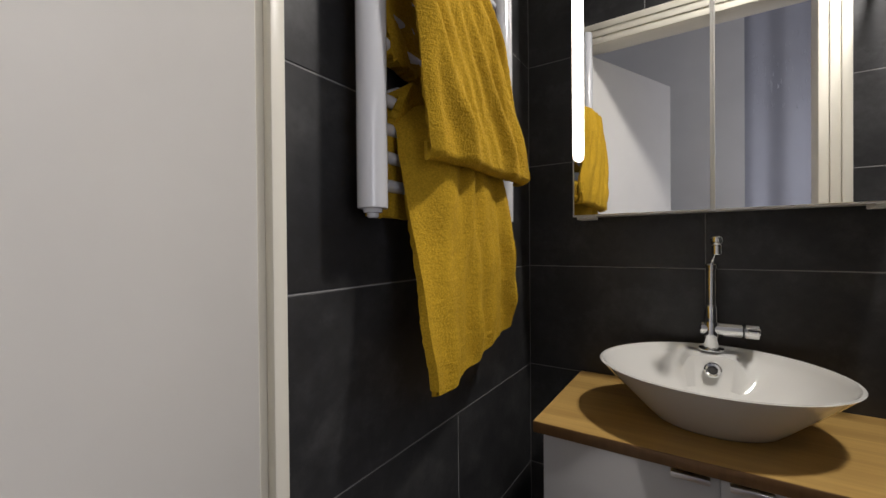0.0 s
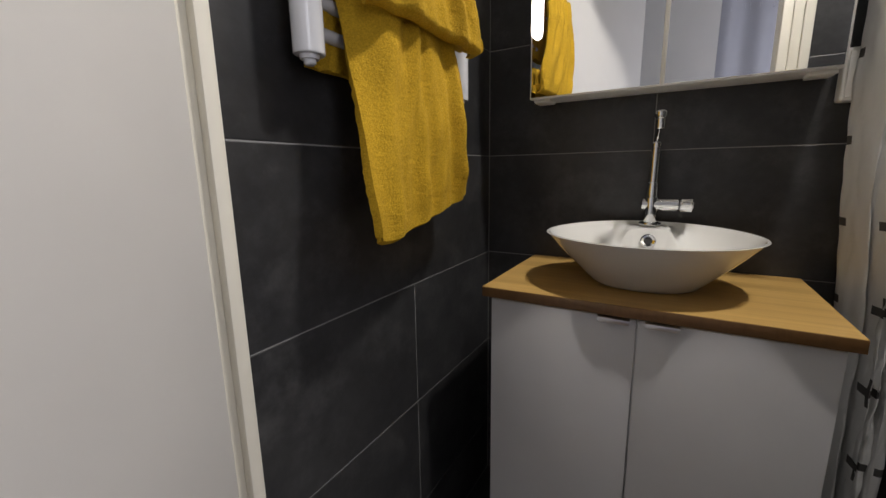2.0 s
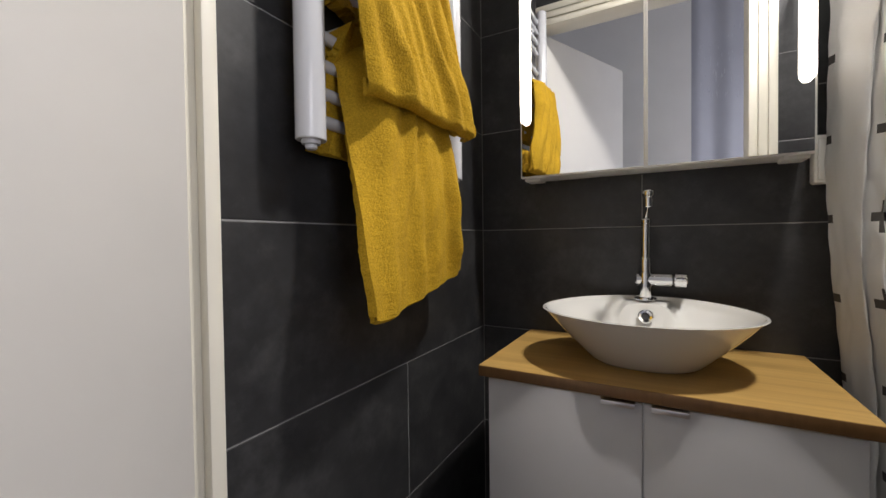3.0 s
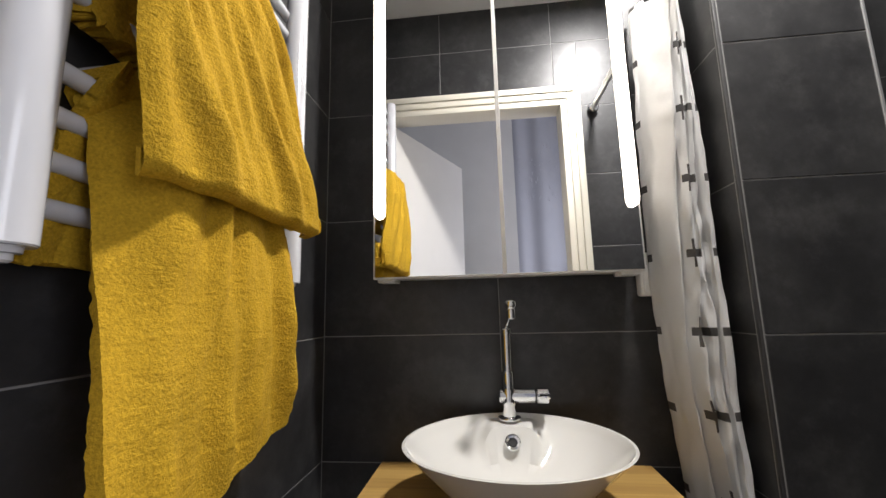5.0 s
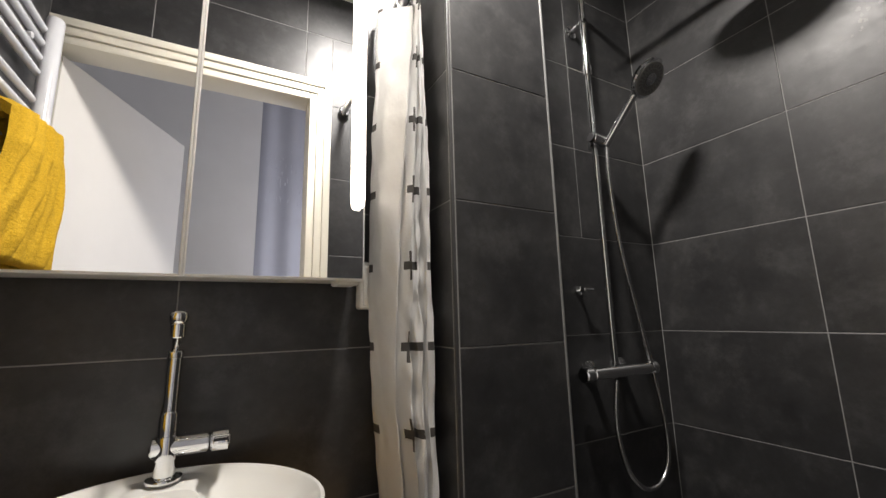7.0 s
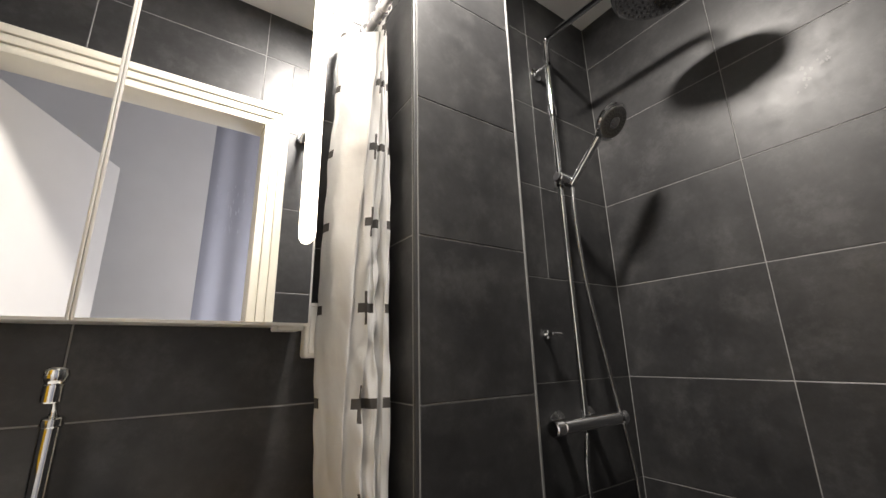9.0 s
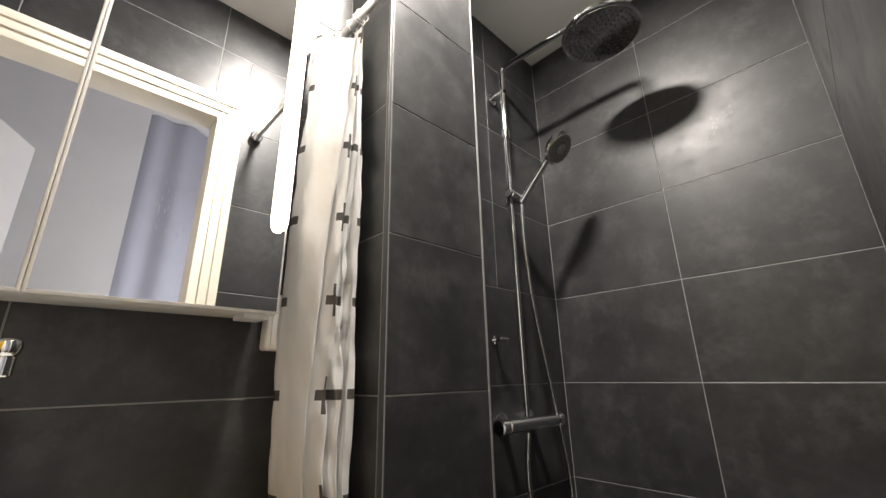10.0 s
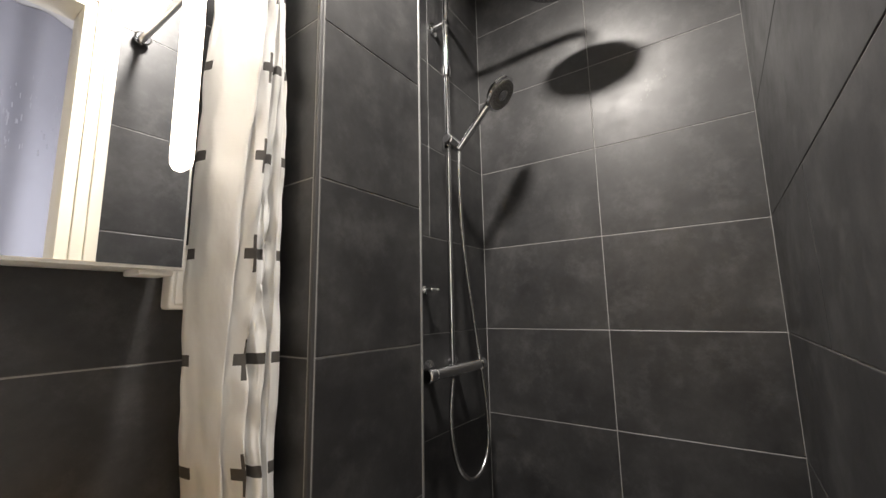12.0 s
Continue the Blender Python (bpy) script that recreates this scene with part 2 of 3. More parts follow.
floor = structure("floor", box(-0.15, RY - 0.1, -0.12, RX + 0.15, 0.15, -T), GROUT, "dark tiled bathroom floor with grey joints")
hall_floor = structure("hall_floor", box(-0.8, -3.1, -0.12, 2.2, RY - 0.1, 0), PARQUET, "brown wooden hall floor")
ceiling = structure("ceiling", box(-0.15, RY - 0.1, RZ, RX + 0.15, 0.15, HZ + 0.12), CEILING, "white painted ceiling")
structure("hall_ceiling", box(-0.9, -3.2, HZ, 2.2, RY - 0.1, HZ + 0.12), CEILING, "white painted hall ceiling")
north = box(-0.15, T, -0.1, 1.0, 0.15, RZ)
box(1.0, SY + T, -0.1, RX + 0.15, 0.15, RZ, bm=north)
wall_north = structure("wall_north", north, GROUT, "dark slate tiled wall behind the washbasin and shower")
wall_west = structure("wall_west", box(-0.15, RY, -0.1, -T, T, RZ), GROUT, "dark slate tiled wall behind the towel radiator")
wall_east = structure("wall_east", box(RX + T, RY - 0.1, -0.1, RX + 0.15, SY + T, RZ), GROUT, "dark slate tiled shower end wall")
south = box(0.84, RY - 0.1, -0.1, RX + T, RY - T, RZ)
box(-0.15, RY - 0.1, 2.08, 0.84, RY - T, RZ, bm=south)
wall_south = structure("wall_south", south, GROUT, "dark slate tiled wall round the white doorway")
side = box(-0.15, RY - 0.1, -0.1, 0.0, RY, 2.08)
structure("wall_stub", side, PLASTER, "plain wall end beside the door frame")
pier = structure("pier", box(PX0 + T, PY + T, -0.1, PX1 - T, SY, RZ), GROUT, "dark slate tiled pipe boxing between washbasin and shower")

hall = box(-0.8, -2.1, -0.1, 0.65, -2.0, HZ)
box(0.55, -3.1, -0.1, 0.65, -2.1, HZ, bm=hall)
structure("hall_wall_south", hall, PLASTER, "plain pale grey hall wall with an open corner")
structure("hall_wall_north", box(0.84, RY - 0.13, -0.1, 2.2, RY - 0.1, HZ), PLASTER, "plain pale grey hall wall")
structure("hall_wall_north_west", box(-0.8, RY - 0.13, -0.1, -0.06, RY - 0.1, HZ), PLASTER, "plain pale grey hall wall")
structure("hall_wall_lintel", box(-0.06, RY - 0.13, 2.1, 0.84, RY - 0.1, HZ), PLASTER, "plain pale grey wall above the door")
structure("hall_wall_west", box(-0.9, -3.1, -0.1, -0.8, RY - 0.1, HZ), PLASTER, "plain pale grey hall wall")
structure("hall_wall_end", box(0.55, -3.2, -0.1, 2.2, -3.1, HZ), PLASTER, "plain pale grey hall end wall")
east = box(1.9, -3.1, -0.1, 2.2, -2.2, HZ)
box(1.9, -1.15, -0.1, 2.2, RY - 0.13, HZ, bm=east)
box(1.9, -2.2, -0.1, 2.2, -1.15, 0.8, bm=east)
box(1.9, -2.2, 2.2, 2.2, -1.15, HZ, bm=east)
structure("hall_wall_east", east, PLASTER, "plain pale grey hall wall with an added window opening")
# Unseen window, added in the hall's east wall behind the fill lamp.
window = tagged(new("window_1"), "unseen white framed hall window, added to go with the fill lamp", kind="structure")
for y0, y1, z0, z1 in ((-2.2, -2.14, 0.8, 2.2), (-1.21, -1.15, 0.8, 2.2), (-2.14, -1.21, 0.8, 0.86), (-2.14, -1.21, 2.14, 2.2)):
    part("window_frame", box(1.98, y0, z0, 2.04, y1, z1, 0.003), WHITE, window)
GLASS = mat("window_glass", (0.9, 0.95, 0.95), 0.0, Transmission_Weight=1.0)
pane = part("pane", box(2.005, -2.14, 0.86, 2.011, -1.21, 2.14), GLASS, window)
pane.visible_shadow = False


# ---- door frame and door ----
def door_frame():
    ob = tagged(new("door_1"), "cream painted door frame with a stepped moulding and its door standing open", kind="structure")
    south, north = RY - 0.105, RY + 0.004
    for name, x0, x1, top, y1 in (("architrave", 0.817, 0.843, 2.083, north + 0.010), ("architrave", 0.790, 0.8165, 2.056, north + 0.003), ("jamb", 0.763, 0.7895, 2.029, north - 0.004)):
        part(name, box(x0, south, 0, x1, y1, top, 0.003), FRAME, ob)
    for z0, z1, x1, y1 in ((2.0565, 2.083, 0.8165, north + 0.010), (2.0295, 2.056, 0.7895, north + 0.003), (2.002, 2.029, 0.7625, north - 0.004)):
        part("head", box(0.003, south, z0, x1, y1, z1, 0.003), FRAME, ob)
    part("jamb", box(0.0010, south, 0, 0.0048, RY - 0.001, 2.0015, 0.001), FRAME, ob)
    part("stop", box(0.0052, -0.881, 0, 0.022, RY - 0.004, 2.0015, 0.003), FRAME, ob)
    return ob


door_1 = door_frame()
LEAF = math.degrees(math.atan2(0.27, 0.60))
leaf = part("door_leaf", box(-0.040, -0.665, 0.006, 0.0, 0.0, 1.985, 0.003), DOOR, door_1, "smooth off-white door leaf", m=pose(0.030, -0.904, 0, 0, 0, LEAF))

# ---- washbasin cabinet ----
CX0, CX1, CD = 0.168, 0.757, -0.372


def base_cabinet():
    c = thing("washbasin_cabinet", "pale grey two-door washbasin cabinet under an oak top", "cabinet", (0.462, -0.19, 0))
    at = pose(-0.462, 0.19, 0)
    part("body", box(CX0, CD + 0.02, 0.06, CX1, -0.003, 0.770, 0.0015), LACQUER, c, m=at)
    part("plinth", box(CX0 + 0.01, CD + 0.05, 0, CX1 - 0.01, -0.02, 0.0595, 0.001), LACQUER, c, m=at)
    mid = 0.4655
    for x0, x1, h0 in ((CX0 + 0.001, mid - 0.0015, 0.397), (mid + 0.0015, CX1 - 0.001, 0.479)):
        d = part("door", box(x0, CD, 0.064, x1, CD + 0.018, 0.765, 0.0015), LACQUER, c, m=at)
        grip = box(h0, CD - 0.020, 0.7655, h0 + 0.056, CD + 0.006, 0.7675, 0.0006)
        box(h0, CD - 0.0205, 0.7585, h0 + 0.056, CD - 0.0185, 0.7672, 0.0006, bm=grip)
        part("handle", grip, BRUSHED, d, "brushed aluminium edge pull")
    return c


base_cabinet()
top = thing("worktop", "oiled oak worktop on the washbasin cabinet", "worktop", (0.462, -0.19, 0.765))
for k in range(8):
    y0 = -0.195 + k * 0.383 / 8
    part("board", box(-0.309, y0 + 0.00003, 0.0065, 0.309, y0 + 0.383 / 8 - 0.00003, 0.0285), OAK, top)
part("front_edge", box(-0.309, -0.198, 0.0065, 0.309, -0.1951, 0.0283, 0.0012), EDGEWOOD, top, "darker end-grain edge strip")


def basin():
    """Oval vessel with a thin flared rim and a flat tap bank at the back."""
    b = thing("washbasin", "white oval ceramic vessel basin on the oak worktop", "washbasin", (0.461, -0.216, 0.7937))
    A, B, H = 0.211, 0.184, 0.113
    bm = bmesh.new()
    seg = 128
    outer = [(0.0, 0.0), (0.44, 0.0), (0.475, 0.002), (0.52, 0.009), (0.62, 0.030), (0.75, 0.058), (0.88, 0.087), (0.975, 0.109), (0.995, H)]
    inner = [(0.990, H + 0.001), (0.968, H + 0.0008), (0.955, H - 0.002), (0.935, 0.103), (0.90, 0.094), (0.84, 0.080), (0.77, 0.067), (0.68, 0.053), (0.56, 0.040), (0.42, 0.028), (0.26, 0.020), (0.12, 0.017), (0.0, 0.016)]
    prof = outer + inner

    def place(k, r, h, a):
        flat = 0.80 + 0.20 * min(1.0, max(0.0, (r - 0.45) / 0.5))
        x, y = A * r * math.cos(a), B * r * flat * math.sin(a) + 0.004 * (1 - r)
        z = h + 0.007 * max(0.0, y / B) ** 2 * r
        if k > len(outer) + 2 and y > 0.0:
            side = 1 / (1 + (abs(x) / 0.060) ** 10)
            back = 1 / (1 + math.exp(-(y - 0.099) / 0.0045))
            z += max(0.0, 0.1125 - z) * side * back
        return (x, y, z)

    rings = []
    for k, (r, h) in enumerate(prof):
        if r == 0:
            rings.append([bm.verts.new((0, 0.004, h))])
        else:
            rings.append([bm.verts.new(place(k, r, h, 2 * math.pi * i / seg)) for i in range(seg)])
    for a, c in zip(rings, rings[1:]):
        for i in range(seg):
            j = (i + 1) % seg
            if len(a) == 1:
                bm.faces.new((a[0], c[i], c[j]))
            elif len(c) == 1:
                bm.faces.new((a[i], a[j], c[0]))
            else:
                bm.faces.new((a[i], a[j], c[j], c[i]))
    part("bowl", bm, CERAMIC, b)
    ring = lathe([(0.0165, 0), (0.0165, 0.003), (0.014, 0.005), (0.0095, 0.004), (0.0085, 0.0005), (0.0, -0.001)], 32)
    over = part("overflow_ring", ring, CHROME, b, "chrome overflow ring", m=pose(0.000, 0.0955, 0.082, 66, 0, 0))
    part("opening", lathe([(0.0, 0.0012), (0.0082, 0.0012)], 24), DARK, over)
    part("drain", lathe([(0.022, 0), (0.022, 0.002), (0.018, 0.004), (0, 0.005)], 32), CHROME, b, "chrome drain cap", m=pose(0, 0.002, 0.0165))
    return b


basin()


def tap():
    t = thing("basin_mixer", "chrome mixer tap with tall swivel spout on the basin rim", "tap", (0.459, -0.073, 0.9105))
    part("collar", lathe([(0.0, 0), (0.0250, 0), (0.0250, 0.0035), (0.0246, 0.0045), (0.0190, 0.0055), (0.0185, 0.006), (0, 0.006)], 32), CHROME, t)
    part("body", lathe([(0.0, 0.006), (0.0150, 0.006), (0.0150, 0.007), (0.0150, 0.029), (0.0150, 0.0305), (0.0172, 0.0310), (0.0172, 0.0640), (0.0168, 0.0650), (0.0, 0.065)], 32), CHROME, t)
    part("cartridge", rod((-0.021, 0, 0.049), (0.058, 0, 0.049), 0.0160, 32), CHROME, t)
    k = part("lever", rod((0.060, 0, 0.049), (0.088, 0, 0.049), 0.0170, 32), CHROME, t)
    part("grip", box(0.064, -0.044, 0.050, 0.086, -0.010, 0.057, 0.0025), CHROME, k)
    part("sleeve", lathe([(0, 0.065), (0.0138, 0.065), (0.0138, 0.098), (0.0115, 0.102), (0, 0.102)], 28), CHROME, t)
    part("spout", pipe([(0, 0, 0.10), (0.0003, 0, 0.13), (0.0007, 0, 0.175), (0.001, -0.001, 0.194)], 0.0108, 20, 8), CHROME, t)
    part("nut", rod((0.001, -0.001, 0.184), (0.001, -0.002, 0.196), 0.0122, 24), CHROME, t)
    part("elbow", pipe([(0.001, -0.002, 0.192), (0.0022, -0.012, 0.203), (0.0046, -0.034, 0.213), (0.007, -0.058, 0.222), (0.009, -0.080, 0.230)], 0.0056, 16, 8), CHROME, t)
    head = part("spout_head", lathe([(0, 0.238), (0.008, 0.238), (0.0115, 0.242), (0.0125, 0.248), (0.0105, 0.254), (0.006, 0.2565), (0, 0.257)], 28), CHROME, t, m=pose(0.009, -0.088, 0))
    part("aerator", rod((0, 0, 0.218), (0, 0, 0.2385), 0.0095, 24), CHROME, head)
    return t


tap()


# ---- mirror cabinet with two light tubes ----
def mirror_cabinet():
    c = thing("mirror_cabinet", "white cabinet with two mirror doors and lit tubes down its sides", "mirror cabinet", (0.462, -0.060, 1.223))
    W, D, H = 0.299, 0.057, 0.965
    part("body", box(-W, -0.042, 0.004, W, 0.0585, H, 0.001), PLASTIC, c)
    for x0, x1 in ((-W, -0.0004), (0.0004, W)):
        d = part("door", box(x0, -0.0585, 0.0, x1, -0.0425, H, 0.001), PLASTIC, c)
        part("mirror", box(x0 + 0.0040, -0.0605, 0.004, x1 - 0.0040, -0.0586, H - 0.003, 0.0003, 1), MIRROR, d, "clear mirror face")
        inner = x1 if x0 < -0.1 else x0
        part("edge_strip", box(min(inner, inner - 0.0038 * (1 if x0 < -0.1 else -1)), -0.0607, 0.001, max(inner, inner - 0.0038 * (1 if x0 < -0.1 else -1)), -0.0586, H - 0.001, 0.0006), PLASTIC, d, "white edge strip")
    for x in (-W + 0.0155, W - 0.0155):
        tube = lathe([(0, 0), (0.009, 0.002), (0.0155, 0.009), (0.0175, 0.020), (0.0175, 0.74), (0.0155, 0.751), (0.009, 0.758), (0, 0.76)], 24, squash=(0.72, 0.42))
        t = part("light_tube", tube, GLOW, c, "lit frosted light tube", m=pose(x, -0.0680, 0.140))
        part("clip", box(-0.006, 0.0045, 0.03, 0.006, 0.0072, 0.05), PLASTIC, t)
    for x0, x1 in ((-W + 0.004, -W + 0.046), (W - 0.046, W - 0.004)):
        part("bracket", box(x0, -0.036, -0.006, x1, 0.020, 0.0035, 0.002), PLASTIC, c)
    return c


mirror_cabinet()
sock = thing("wall_socket", "white plastic wall socket on the dark tiles beside the mirror cabinet", "socket", (0.806, 0, 1.218))
part("housing", box(-0.029, -0.036, -0.047, 0.036, -0.0005, 0.055, 0.006, 3), PLASTIC, sock)
part("cover", box(-0.023, -0.0405, -0.040, 0.030, -0.0365, 0.047, 0.003, 2), PLASTIC, sock)


# ---- towel radiator ----
def radiator():
    r = thing("towel_radiator", "white ladder towel radiator on the dark tiled wall", "radiator", (0.043, -0.58, 1.205))
    for y in (-0.167, 0.277):
        p = part("post", lathe([(0, 0), (0.0215, 0), (0.0228, 0.0015), (0.0228, 0.79), (0.021, 0.794), (0, 0.794)], 28, squash=(0.9, 1)), ENAMEL, r, m=pose(0.012, y, 0))
        part("plug", lathe([(0, -0.013), (0.006, -0.013), (0.0085, -0.011), (0.0085, -0.006), (0.013, -0.0055), (0.014, 0), (0, 0)], 24), ENAMEL, p, "small white drain plug")
    base = part("rung", rod((-0.004, -0.157, 0), (-0.004, 0.275, 0), 0.0098, 18), ENAMEL, r, m=pose(0, 0, 0.040))
    for z in (0.083, 0.126, 0.170, 0.255, 0.298, 0.341, 0.384, 0.455, 0.498, 0.541, 0.62, 0.663, 0.706, 0.749):
        copy_thing(base, pose(0, 0, z)).parent = r
    for y in (-0.09, 0.20):
        for z in (0.19, 0.69):
            part("wall_bracket", rod((-0.0425, y, z), (0.0, y, z), 0.009, 16), ENAMEL, r)
    part("air_valve", rod((0.012, -0.188, 0.765), (0.012, -0.212, 0.765), 0.008, 16), CHROME, r)
    return r


radiator()


def lay(a, b, t):
    return a + (b - a) * t


def towel_body(front, back, thick, wave, seed, turn, lean, wrap, swing, nu=120, nv=110):
    """turn, wrap: how wide and deep its first edge is rounded; lean: the slant of its pleats; swing: how far its hem twists away from the wall.
    Cloth hung over a rung: front(v) and back(v) give (y0, y1, x, z) from the hem to the fold, joined over the top and closed into a soft thick body."""
    def at(u, s):
        v = s * 2 if s < 0.5 else (1 - s) * 2
        y0, y1, x, z0, z1 = (front if s < 0.5 else back)(v)
        y, z = lay(y0, y1, u), lay(z0, z1, u)
        side = u / turn if u < 0.5 else (1 - u) / 0.06
        fade = min(1.0, max(0.0, (v - 0.05) / 0.75)) ** 1.3 if swing else 1.0
        x += swing * (0.5 - u) * (1 - v) * (s < 0.5)
        x = max(0.030, x - (wrap * fade if u < 0.5 else 0.020) * max(0.0, 1 - side) ** 1.7) if s < 0.5 else x + 0.004 * max(0.0, 1 - side) ** 1.8
        loose = (1 - v) ** 0.6
        bend = u + lean * v + 0.05 * math.sin(v * 3.1 + seed) + 0.04 * noise.noise(Vector((u * 2, v * 2, seed * 5)))
        ripple = wave * loose * (0.7 * math.sin(bend * 14 + seed) + 0.7 * math.sin(bend * 27 + seed * 2) + 0.35 * math.sin(bend * 43 + seed))
        ripple += 0.011 * noise.noise(Vector((bend * 5, v * 1.8, seed))) + 0.008 * noise.noise(Vector((bend * 12 - v * 3.5, v * 3.4, seed + 4)))
        z += 0.016 * abs(2 * u - 1) ** 9 * max(0.0, 1 - v * 7) ** 1.5 * (s < 0.5 and seed < 2)
        ripple *= (0.35 + 0.65 * min(1.0, v * 6)) * min(1.0, 0.25 + 5 * min(u, 1 - u))
        fine = 0.0012 * noise.noise(Vector((y * 260, z * 260, seed * 3)))
        return Vector((x + (ripple if s < 0.5 else -ripple * 0.5) + fine, y + 0.006 * noise.noise(Vector((v * 5, seed, u))), z))
    bm = sheet(at, nu, nv * 2)
    bm.normal_update()
    bmesh.ops.solidify(bm, geom=bm.faces[:], thickness=thick)
    return bm


def interp(table, v):
    for (a, *p), (b, *q) in zip(table, table[1:]):
        if v <= b:
            t = (v - a) / (b - a)
            return [lay(m, n, t) for m, n in zip(p, q)]
    return table[-1][1:]


LOWER = [(0, -0.712, -0.340, 0.104, 0.926, 0.988), (0.025, -0.714, -0.338, 0.119, 0.934, 0.993), (0.12, -0.716, -0.342, 0.122, 0.985, 1.03), (0.4, -0.708, -0.362, 0.122, 1.10, 1.12), (0.6, -0.701, -0.381, 0.119, 1.18, 1.19), (0.88, -0.690, -0.426, 0.108, 1.33, 1.33), (1.0, -0.684, -0.44, 0.066, 1.382, 1.382)]
LOWER_BACK = [(0, -0.735, -0.46, 0.022, 1.197, 1.197), (0.7, -0.698, -0.46, 0.022, 1.33, 1.33), (1.0, -0.684, -0.44, 0.050, 1.382, 1.382)]
UPPER = [(0, -0.684, -0.352, 0.116, 1.280, 1.282), (0.012, -0.694, -0.349, 0.131, 1.274, 1.277), (0.03, -0.702, -0.348, 0.142, 1.284, 1.288), (0.1, -0.708, -0.355, 0.142, 1.315, 1.315), (0.4, -0.722, -0.402, 0.138, 1.43, 1.41), (0.7, -0.740, -0.455, 0.130, 1.56, 1.53), (0.92, -0.746, -0.51, 0.108, 1.66, 1.63), (1.0, -0.748, -0.53, 0.070, 1.68, 1.655)]
UPPER_BACK = [(0, -0.702, -0.45, 0.022, 1.44, 1.42), (0.8, -0.75, -0.51, 0.022, 1.62, 1.60), (1.0, -0.748, -0.53, 0.056, 1.68, 1.655)]

low = thing("bath_towel", "large mustard yellow terry towel hung low over the white radiator", "towel", (0.1, -0.58, 1.0), "towels on the radiator")
part("cloth", towel_body(lambda v: interp(LOWER, v), lambda v: interp(LOWER_BACK, v), 0.014, 0.0095, 1.3, 0.22, 0.05, 0.058, 0.044), MUSTARD, low, m=pose(-0.1, 0.58, -1.0))
up = thing("hand_towel", "folded mustard yellow terry towel hung over the larger towel", "towel", (0.1, -0.58, 1.3), "towels on the radiator")
part("cloth", towel_body(lambda v: interp(UPPER, v), lambda v: interp(UPPER_BACK, v), 0.026, 0.0080, 4.1, 0.06, 0.34, 0.016, 0.0), MUSTARD, up, m=pose(-0.1, 0.58, -1.3))
for x in (0.082, 0.099, 0.116):
    part("fold", box(x, -0.43, 1.312 - x / 4, x + 0.0135, -0.356, 1.352, 0.0055, 3), MUSTARD, up, m=pose(-0.1, 0.58, -1.3))
part("hanging_loop", pipe([(0.128, -0.360, 1.318), (0.132, -0.350, 1.308), (0.132, -0.348, 1.292), (0.126, -0.358, 1.284)], 0.003, 8), MUSTARD, up, m=pose(-0.1, 0.58, -1.3))


# ---- shower curtain and its rod ----
rodx, rodz = 0.892, 1.972
rail = thing("curtain_rail", "chrome shower curtain rail between the tiled walls", "curtain rail", (rodx, -0.425, rodz))
part("tube", rod((0, -0.424, 0), (0, 0.424, 0), 0.0105, 20), RAIL, rail)
for s in (-1, 1):
    part("flange", rod((0, s * 0.408, 0), (0, s * 0.4248, 0), 0.021, 28), CHROME, rail)
for k, y in enumerate((-0.062, -0.094, -0.108)):
    ring = thing("curtain_ring", "white plastic curtain ring on the chrome rail", "curtain ring", (rodx, y, rodz), "curtain rings")
    loop = [(0.0155 * math.sin(a), 0.003 * math.sin(k * 2 + a), 0.0155 * math.cos(a) - 0.004) for a in [2 * math.pi * i / 10 for i in range(11)]]
    part("loop", pipe(loop, 0.0013, 8, 3), PLASTIC, ring)


